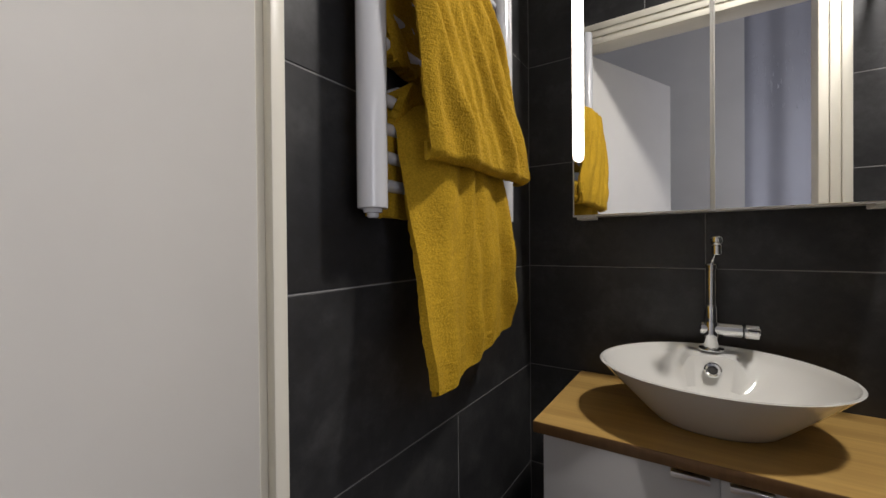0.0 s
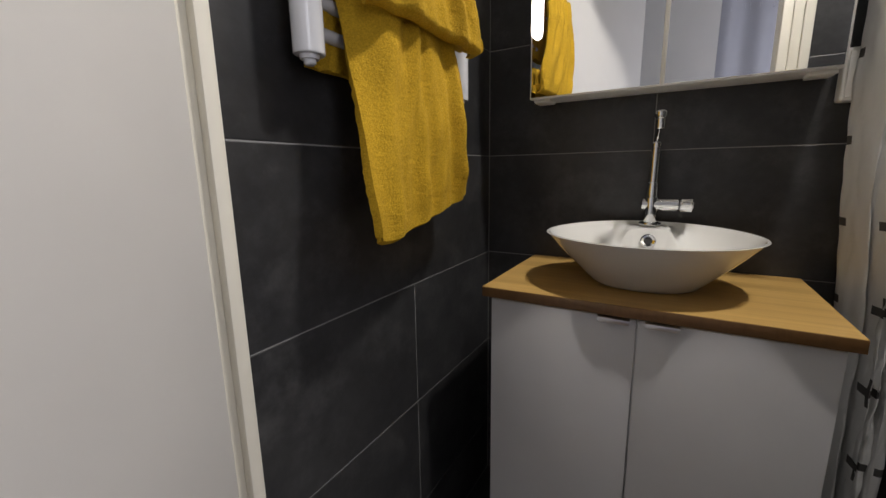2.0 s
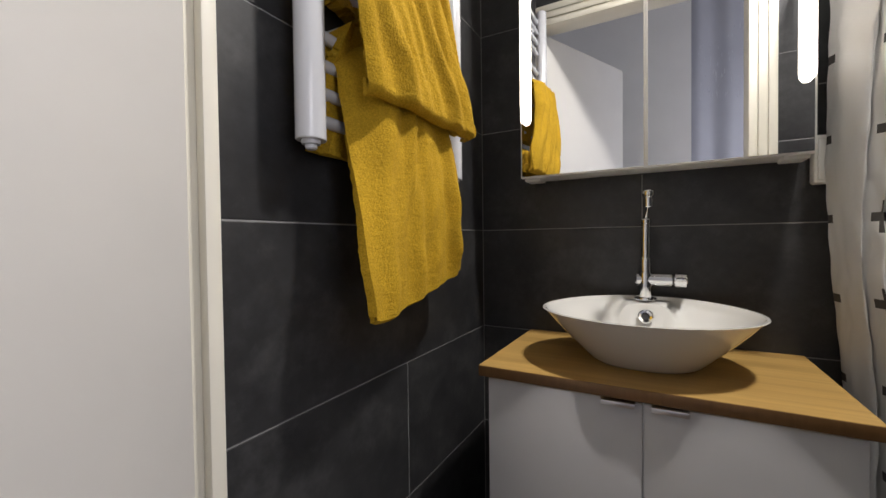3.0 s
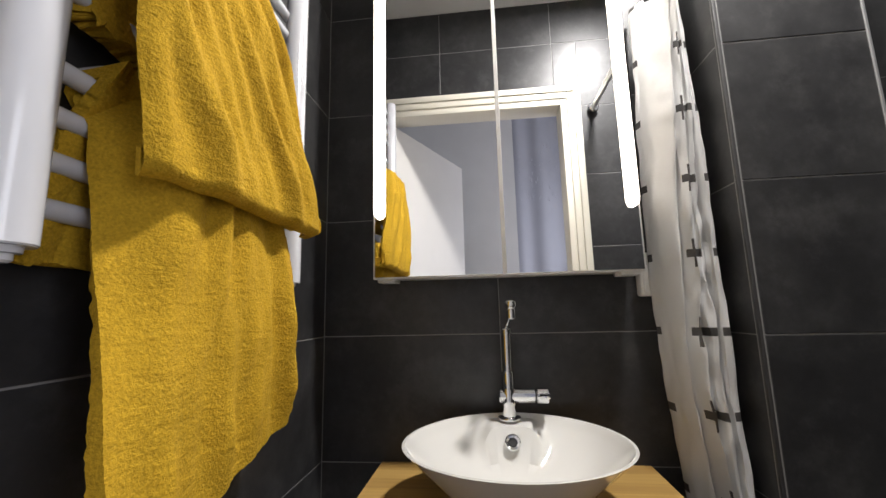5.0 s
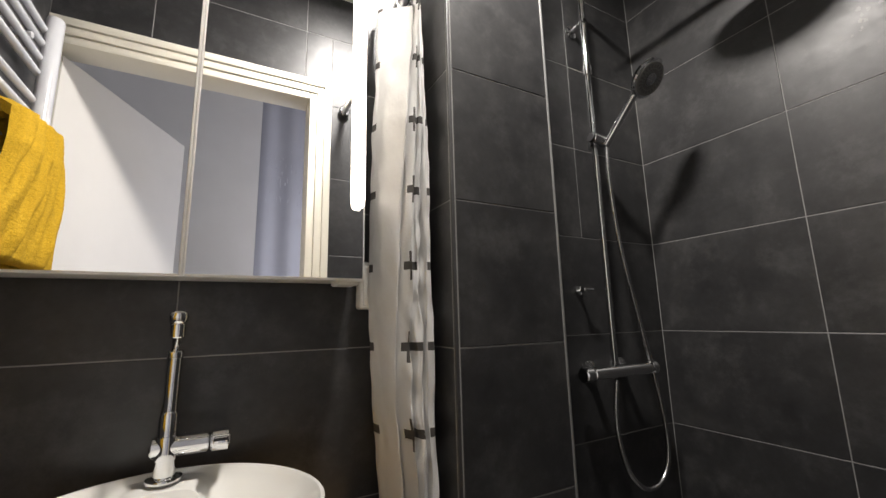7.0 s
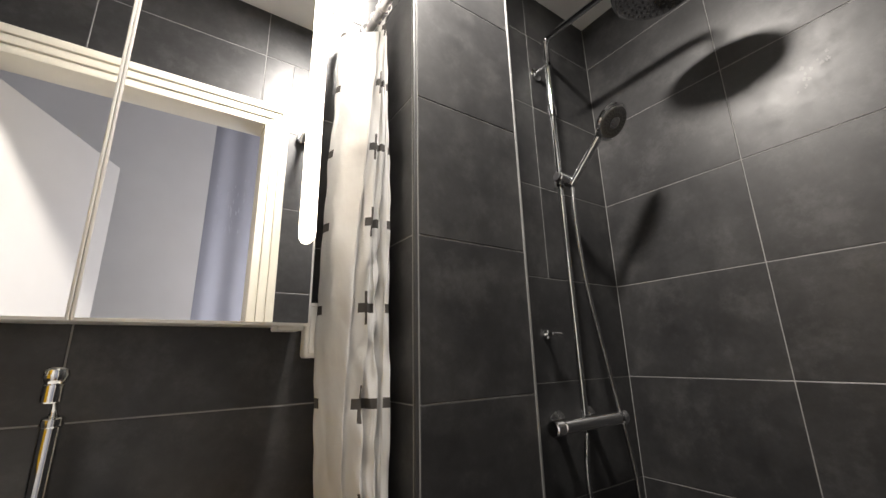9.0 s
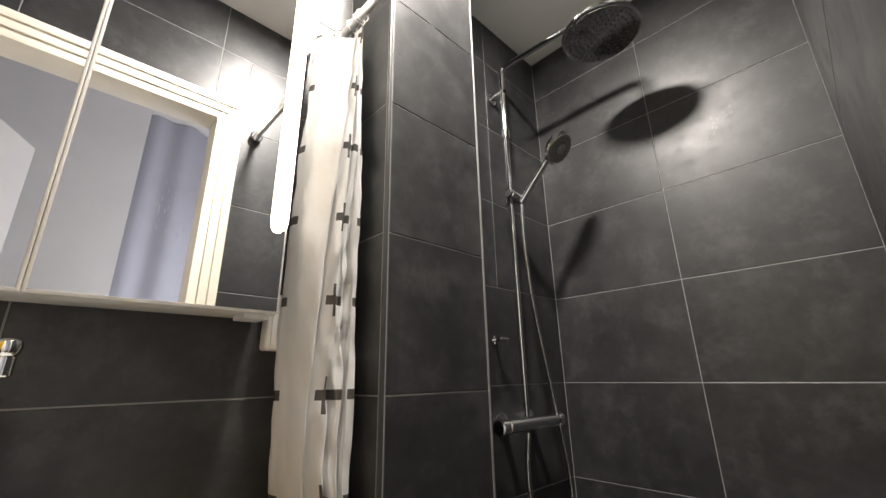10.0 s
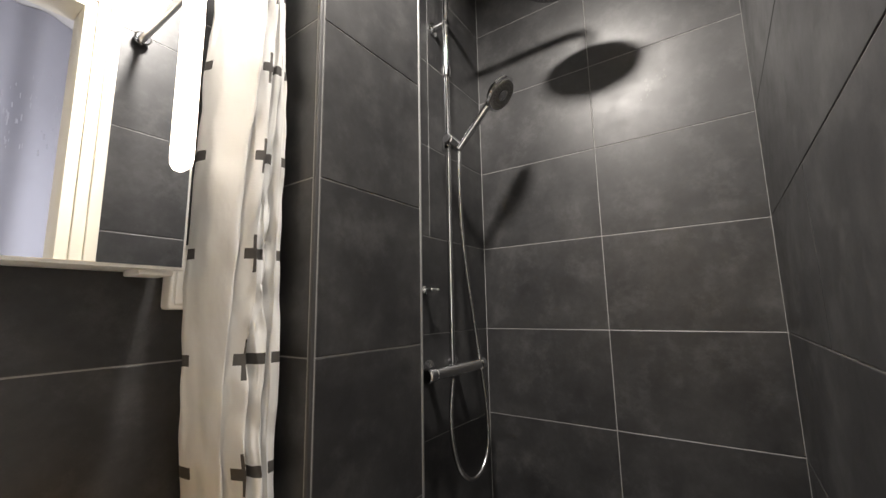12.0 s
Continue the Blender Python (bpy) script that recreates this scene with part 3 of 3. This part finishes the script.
def curtain():
    c = thing("shower_curtain", "white shower curtain with grey crosses, gathered beside the tiled boxing", "shower curtain", (0.86, -0.09, 0.2))
    along = (0.0, 0.016, 0.026, 0.055, 0.092, 0.100, 0.116, 0.155, 0.160, 0.166, 0.177, 0.20, 0.255, 0.266, 0.274, 0.286, 0.30, 0.32)
    chest = ((0.806, -0.015), (0.790, -0.045), (0.795, -0.062), (0.803, -0.083), (0.820, -0.112), (0.826, -0.105), (0.832, -0.112), (0.849, -0.131), (0.853, -0.118), (0.862, -0.130), (0.871, -0.127), (0.876, -0.105), (0.881, -0.114), (0.886, -0.128), (0.890, -0.131), (0.903, -0.128), (0.908, -0.100), (0.905, -0.040))
    head = ((0.812, -0.015), (0.798, -0.045), (0.803, -0.062), (0.816, -0.090), (0.846, -0.132), (0.848, -0.121), (0.851, -0.127), (0.868, -0.136), (0.872, -0.124), (0.877, -0.131), (0.885, -0.129), (0.887, -0.110), (0.889, -0.116), (0.892, -0.127), (0.894, -0.130), (0.900, -0.126), (0.905, -0.100), (0.902, -0.040))
    top = ((0.826, -0.016), (0.818, -0.034), (0.824, -0.048), (0.840, -0.066), (0.880, -0.100), (0.884, -0.094), (0.886, -0.100), (0.893, -0.112), (0.890, -0.100), (0.893, -0.106), (0.895, -0.102), (0.893, -0.086), (0.894, -0.090), (0.896, -0.098), (0.897, -0.100), (0.900, -0.096), (0.902, -0.070), (0.899, -0.030))
    curves = [smooth_path([Vector((x, y, u)) for (x, y), u in zip(plan, along)], 12) for plan in (chest, head, top)]
    low, n = 0.12, len(curves[0]) - 1

    def brim(u):
        k = u * 17
        left = min(1.0, k / 6)
        return 1.895 + 0.045 * max(0.0, 1 - abs(k - 7) / 3) + 0.01 * (k < 3) - 0.02 * max(0.0, left - 0.5) * (k < 5) - 0.012 * max(0.0, k - 12) / 5

    def at(u, v):
        z = lay(low, brim(u), v)
        a, b, c2 = (curve[round(u * n)] for curve in curves)
        if z < 1.58:
            p = a + (b - a) * max(0.0, (z - 1.094) / 0.486)
        else:
            p = b + (c2 - b) * ((z - 1.58) / 0.34)
        x, y = p.x, p.y
        down = max(0.0, (0.95 - z) / 0.83)
        x += 0.030 * min(1.0, max(0.0, 1.2 - z) * 2.2) * max(0.0, 1 - (p.x - 0.79) / 0.10)
        x += down * (0.026 * (1 - (p.x - 0.776) / 0.15)) + 0.007 * math.sin(u * 21 + z * 3) * down
        y += (p.y + 0.118) * 1.1 * min(1.0, max(0.0, (1.18 - z) / 0.4)) * (p.z > 0.096)
        crumple = math.exp(-((p.z - 0.170) / 0.03) ** 2) * min(1.0, max(0.0, (1.5 - z) * 4))
        x += 0.005 * noise.noise(Vector((u * 8, z * 4.5, 2))) + (0.003 + 0.005 * crumple) * noise.noise(Vector((u * 22, z * 17, 8)))
        y += 0.007 * noise.noise(Vector((u * 8, z * 4, 5))) + (0.003 + 0.006 * crumple) * noise.noise(Vector((u * 22, z * 15, 1)))
        return Vector((min(x, 0.9265), min(y, -0.006), z))

    bm = sheet(at, n, 190, uv=lambda u, v: (curves[0][round(u * n)].z, lay(low, brim(u), v)))
    part("cloth", bm, CLOTH, c, m=pose(-0.86, 0.09, -0.2))
    return c


curtain()


# ---- shower set ----
def shower():
    s = thing("shower_set", "chrome thermostatic shower set with round rain head on tiles", "shower", (1.56, SY, 0.985))
    at = pose(-1.56, 0, -0.985)
    part("mixer_bar", rod((1.432, -0.062, 0.985), (1.676, -0.062, 0.985), 0.0180, 32), CHROME, s, m=at)
    for x0, x1 in ((1.397, 1.430), (1.678, 1.704)):
        part("knob", rod((x0, -0.062, 0.985), (x1, -0.062, 0.985), 0.0205, 28), CHROME, s, m=at)
    for x in (1.485, 1.62):
        part("inlet", lathe([(0, 0), (0.031, 0), (0.031, 0.004), (0.013, 0.012), (0.013, 0.045), (0, 0.045)], 28), CHROME, s, m=at @ pose(x, -0.001, 0.985, 90, 0, 0))
    part("riser", pipe([(1.537, -0.055, 1.005), (1.537, -0.055, 1.3), (1.537, -0.055, 1.6), (1.537, -0.055, 1.955)], 0.0092, 18, 4), CHROME, s, m=at)
    part("riser_upper", pipe([(1.537, -0.055, 1.95), (1.537, -0.055, 2.1), (1.537, -0.055, 2.215), (1.538, -0.060, 2.231), (1.540, -0.075, 2.237), (1.546, -0.20, 2.238), (1.556, -0.33, 2.239), (1.559, -0.405, 2.236), (1.56, -0.428, 2.220), (1.56, -0.43, 2.185)], 0.0108, 18, 8), CHROME, s, m=at)
    part("coupling", rod((1.537, -0.055, 1.930), (1.537, -0.055, 1.966), 0.0150, 24), CHROME, s, m=at)
    b = part("wall_bracket", rod((1.537, -0.001, 2.13), (1.537, -0.066, 2.13), 0.0105, 20), CHROME, s, m=at)
    part("rosette", lathe([(0, 0), (0.024, 0), (0.024, 0.004), (0.012, 0.01), (0, 0.01)], 28), CHROME, b, m=pose(1.537, -0.001, 2.13, 90, 0, 0))
    h = part("rain_head", lathe([(0, 0.0), (0.112, 0.0), (0.118, 0.003), (0.119, 0.008), (0.112, 0.012), (0.05, 0.018), (0.022, 0.026), (0.018, 0.04), (0, 0.042)], 56), CHROME, s, "polished chrome rain shower head", m=at @ pose(1.56, -0.43, 2.133))
    part("spray_face", lathe([(0, -0.0005), (0.109, -0.0005), (0.109, -0.003), (0.105, -0.0045), (0, -0.0045)], 56), FACE, h, "polished grey spray face")
    dots = bmesh.new()
    for ring in range(1, 7):
        n = 6 * ring
        for i in range(n):
            a = 2 * math.pi * i / n
            lathe([(0.0029, 0.0), (0.0023, -0.002), (0, -0.002)], 8, bm=dots, m=pose(0.0162 * ring * math.cos(a), 0.0162 * ring * math.sin(a), -0.0045))
    tagged(part("nozzles", dots, DARK, h), kind="stuff")
    k = part("slider", rod((1.537, -0.052, 1.672), (1.537, -0.052, 1.718), 0.0165, 24), CHROME, s, m=at)
    part("arm", rod((1.506, -0.074, 1.697), (1.574, -0.078, 1.690), 0.0175, 28), CHROME, k)
    part("knob_end", rod((1.499, -0.0735, 1.6975), (1.5055, -0.074, 1.697), 0.0145, 28), DARK, k)
    return s


FACE = mat("polished_spray_face", (0.42, 0.42, 0.43), 0.13, 0.9)
shower()


def hand_shower():
    s = thing("hand_shower", "chrome hand shower with a ribbed hose resting in its holder", "hand shower", (1.575, SY - 0.078, 1.69))
    base = Vector((1.575, -0.078, 1.69))
    disc, foot = Vector((1.597, -0.226, 1.836)), Vector((1.553, -0.085, 1.675))
    face = Vector((0.02, -0.72, -0.69)).normalized()
    way = (disc - foot).normalized()
    neck = disc - way * 0.056 - face * 0.016
    pts = [foot, foot + (neck - foot) * 0.35, foot + (neck - foot) * 0.75, neck, disc - way * 0.034 - face * 0.021]
    part("handle", pipe([p - base for p in pts], lambda k: 0.0105 + 0.0020 * math.sin(k * 3.1) + 0.004 * max(0.0, k - 0.72) / 0.28, 24, 8), CHROME, s)
    m = Matrix.Translation(disc - base) @ (-face).to_track_quat("Z", "Y").to_matrix().to_4x4() @ Matrix.Diagonal((1.0, 1.0, 0.95, 1))
    head = part("head", lathe([(0, 0.0), (0.054, 0.0), (0.058, 0.004), (0.058, 0.010), (0.050, 0.020), (0.030, 0.029), (0, 0.032)], 48), CHROME, s, m=m)
    part("spray_face", lathe([(0, 0.0), (0.049, 0.0), (0.048, -0.003), (0, -0.004)], 48), PALE, head, "grey spray face")
    part("hub", lathe([(0, 0.0), (0.0185, 0.0), (0.018, -0.0022), (0.012, -0.0030), (0, -0.0032)], 30), FACE, head, "darker hub", m=pose(0, 0, -0.0040))
    spokes = bmesh.new()
    for i in range(22):
        a = 2 * math.pi * i / 22
        for r, long, wide in ((0.0255, 0.0075, 0.0018), (0.0365, 0.0085, 0.0023)):
            b = box(-long / 2, -wide, -0.0052, long / 2, wide, -0.0030)
            b.transform(pose(0, 0, 0, 0, 0, math.degrees(a) + (8 if r > 0.03 else 0)) @ pose(r, 0, 0))
            spare = bpy.data.meshes.new("spare")
            b.to_mesh(spare)
            spokes.from_mesh(spare)
            bpy.data.meshes.remove(spare)
            b.free()
    tagged(part("nozzles", spokes, NOZZLE, head), kind="stuff")
    hose = [(1.552, -0.088, 1.665), (1.553, -0.085, 1.56), (1.585, -0.075, 1.36), (1.645, -0.07, 1.13), (1.688, -0.07, 0.96), (1.714, -0.07, 0.82), (1.708, -0.07, 0.72), (1.665, -0.07, 0.667), (1.60, -0.07, 0.662), (1.54, -0.07, 0.71), (1.515, -0.065, 0.79), (1.513, -0.062, 0.87), (1.528, -0.062, 0.962)]
    part("hose", pipe([Vector(p) - Vector((1.575, -0.078, 1.69)) for p in hose], 0.0066, 12, 40, ripple=0.06), HOSE, s, "brushed metal ribbed hose")
    return s


NOZZLE = mat("nozzle_grey", (0.13, 0.13, 0.13), 0.5)
PALE = mat("pale_spray_face", (0.20, 0.198, 0.195), 0.4)
HOSE = mat("hose_metal", (0.62, 0.62, 0.63), 0.25, 1.0)
hand_shower()
hook = thing("robe_hook", "small chrome hook on the dark shower tiles", "hook", (1.47, SY, 1.222))
part("rosette", lathe([(0, 0), (0.013, 0), (0.013, 0.006), (0, 0.006)], 24), CHROME, hook, m=pose(0, -0.0005, 0, 90, 0, 0))
part("pin", rod((0, -0.006, 0), (0, -0.040, 0), 0.005, 14), CHROME, hook)
part("bar", rod((-0.018, -0.038, 0), (0.024, -0.038, 0), 0.0055, 16), CHROME, hook)

# ---- ceiling lamp and hall drape ----
spot = thing("ceiling_light", "small round white ceiling light over the middle of the bathroom", "ceiling light", (0.955, -0.392, RZ))
part("housing", lathe([(0, 0), (0.098, 0), (0.098, -0.03), (0.095, -0.034), (0.090, -0.034), (0.088, -0.028), (0, -0.028)], 48), PLASTIC, spot)


def drape():
    d = thing("drape", "blue-grey full-length drape hung across the hall", "curtain", (1.2, -2.32, 0))

    def at(u, v):
        return Vector((lay(-0.54, 0.95, u), 0.018 * math.sin(u * 41 + 1.6 * math.sin(u * 9)) + 0.022 * math.sin(u * 17), lay(0.01, HZ - 0.004, v)))
    bm = sheet(at, 260, 30)
    part("cloth", bm, DRAPE, d)
    lace = bmesh.new()
    rng = random.Random(5)
    for _ in range(260):
        u, v = rng.uniform(-0.5, 0.6), rng.uniform(1.95, 2.42)
        box(u, 0.072, v, u + rng.uniform(0.002, 0.006), 0.074, v + rng.uniform(0.01, 0.035), bm=lace)
    tagged(part("fringe", lace, FRINGE, d, "pale beaded trim"), kind="stuff")
    return d


drape()


# ---- tiles, rows of 0.30 m from z = 0.19 ----
ROWS = [-0.11 + 0.3 * k for k in range(9)]
GAP = 0.0025
TILE_MESH = {}


def tile(owner, origin, turn, w, h, rng):
    key = (round(w, 3), round(h, 3))
    if key not in TILE_MESH:
        bm = bmesh.new()
        e = 0.0012
        lo = [(0, 0), (w, 0), (w, h), (0, h)]
        hi = [(e, e), (w - e, e), (w - e, h - e), (e, h - e)]
        a = [bm.verts.new((x, 0.006, z)) for x, z in lo]
        b = [bm.verts.new((x, -T + e * 0.6, z)) for x, z in lo]
        c = [bm.verts.new((x, -T, z)) for x, z in hi]
        for p, q in ((a, b), (b, c)):
            for i in range(4):
                bm.faces.new((p[i], p[(i + 1) % 4], q[(i + 1) % 4], q[i]))
        bm.faces.new(c)
        TILE_MESH[key] = mesh_of("tile", bm, SLATE, False)
    ob = new("tile", TILE_MESH[key])
    ob.parent = owner
    ob.matrix_basis = pose(*origin, rng.uniform(-0.04, 0.04), 0, turn)
    return ob


def tiled(owner, start, turn, length, joints, z0=0.0, z1=RZ, seed=1, cut=None):
    """Tiles a wall face that begins at start and runs for length; joints(row) gives its vertical joints. cut(a, b, low, high) returns the pieces of a tile left round an opening."""
    rng = random.Random(seed)
    way = Vector((math.cos(radians(turn)), math.sin(radians(turn)), 0))
    inward = Vector((math.sin(radians(turn)), -math.cos(radians(turn)), 0))
    for row, low in enumerate(ROWS):
        lo, hi = max(low, z0), min(low + 0.3, z1)
        if hi - lo < 0.02:
            continue
        stops = [0.0] + sorted(j for j in joints(row) if 0.02 < j < length - 0.02) + [length]
        for a, b in zip(stops, stops[1:]):
            for a2, b2, lo2, hi2 in (cut(a, b, lo, hi) if cut else [(a, b, lo, hi)]):
                o = Vector(start) + way * (a2 + GAP / 2) - inward * T
                tile(owner, (o.x, o.y, lo2 + GAP / 2), turn, b2 - a2 - GAP, hi2 - lo2 - GAP, rng)


def door_cut(a, b, lo, hi):
    """South wall, measured from the east end: the doorway takes x below 0.842 and z below 2.082."""
    edge = RX - 0.843
    if b <= edge or lo >= 2.082:
        return [(a, b, lo, hi)]
    out = []
    if a < edge:
        out.append((a, edge, lo, hi))
        a = edge
    if hi > 2.083 + 0.02:
        out.append((a, b, 2.083, hi))
    return out


tiled(wall_north, (0, 0, 0), 0, PX0, lambda r: [0.449])
tiled(wall_north, (PX1, SY, 0), 0, RX - PX1, lambda r: [0.295] if r >= 5 else [])
tiled(wall_west, (0, RY, 0), 90, -RY, lambda r: [0.429] if r <= 2 else [])
tiled(wall_east, (RX, SY, 0), -90, SY - RY, lambda r: [0.436])
tiled(wall_south, (RX, RY, 0), 180, RX, lambda r: [RX - 1.362] if r == 4 else [RX - 0.742, RX - 0.253, RX - 1.33] if r >= 7 else [], cut=door_cut)
tiled(pier, (PX0 + 0.0085, PY, 0), 0, PX1 - PX0 - 0.0135, lambda r: [])
tiled(pier, (PX0, 0, 0), -90, -PY - 0.0085, lambda r: [])
tiled(pier, (PX1, PY + 0.005, 0), 90, SY - PY - 0.005, lambda r: [])
rng = random.Random(9)
for i, x in enumerate((0.0, 0.6, 1.2, 1.8)):
    for y in (-0.85, -0.55, -0.25):
        w, h = min(0.6, RX - x), min(0.3, -y)
        f = tile(floor, (x + GAP / 2, y + GAP / 2, 0), 0, w - GAP, h - GAP, rng)
        f.matrix_basis = pose(x + GAP / 2, y + h - GAP / 2, -T, -90, 0, 0)

TRIM = mat("corner_trim", (0.055, 0.055, 0.056), 0.45, 0.0)
EDGE = mat("corner_edge", (0.62, 0.62, 0.62), 0.3, 0.8)
part("corner_trim", box(PX0 - 0.0008, PY - 0.0008, 0, PX0 + 0.0062, PY + 0.0062, RZ - 0.001, 0.0012), TRIM, pier, "slim dark corner trim")
part("grout_line", box(PX0 + 0.0064, PY - 0.0006, 0, PX0 + 0.0084, PY + 0.002, RZ - 0.001), GROUT, pier)
part("grout_line", box(PX0 - 0.0006, PY + 0.0064, 0, PX0 + 0.002, PY + 0.0084, RZ - 0.001), GROUT, pier)
part("corner_trim", box(PX1 - 0.0040, PY - 0.0008, 0, PX1 + 0.0008, PY + 0.0040, RZ - 0.001, 0.0012), EDGE, pier, "bright metal corner trim")

MARK = painted("dried_water", (0.078, 0.078, 0.076), 0.40)
marks = bmesh.new()
rng = random.Random(3)
for k in range(16):
    y, z, size = rng.uniform(-0.655, -0.575), rng.uniform(1.825, 1.885), rng.uniform(0.002, 0.006)
    z += (y + 0.615) * -0.4
    marks.faces.new([marks.verts.new((RX - 0.0003 - 0.00002 * k, y + size * rng.uniform(0.5, 1.2) * math.cos(a), z + size * rng.uniform(0.7, 1.5) * math.sin(a))) for a in [2 * math.pi * i / 11 for i in range(11)]])
tagged(part("water_mark", marks, MARK, wall_east, "dried pale water marks"), kind="stuff")
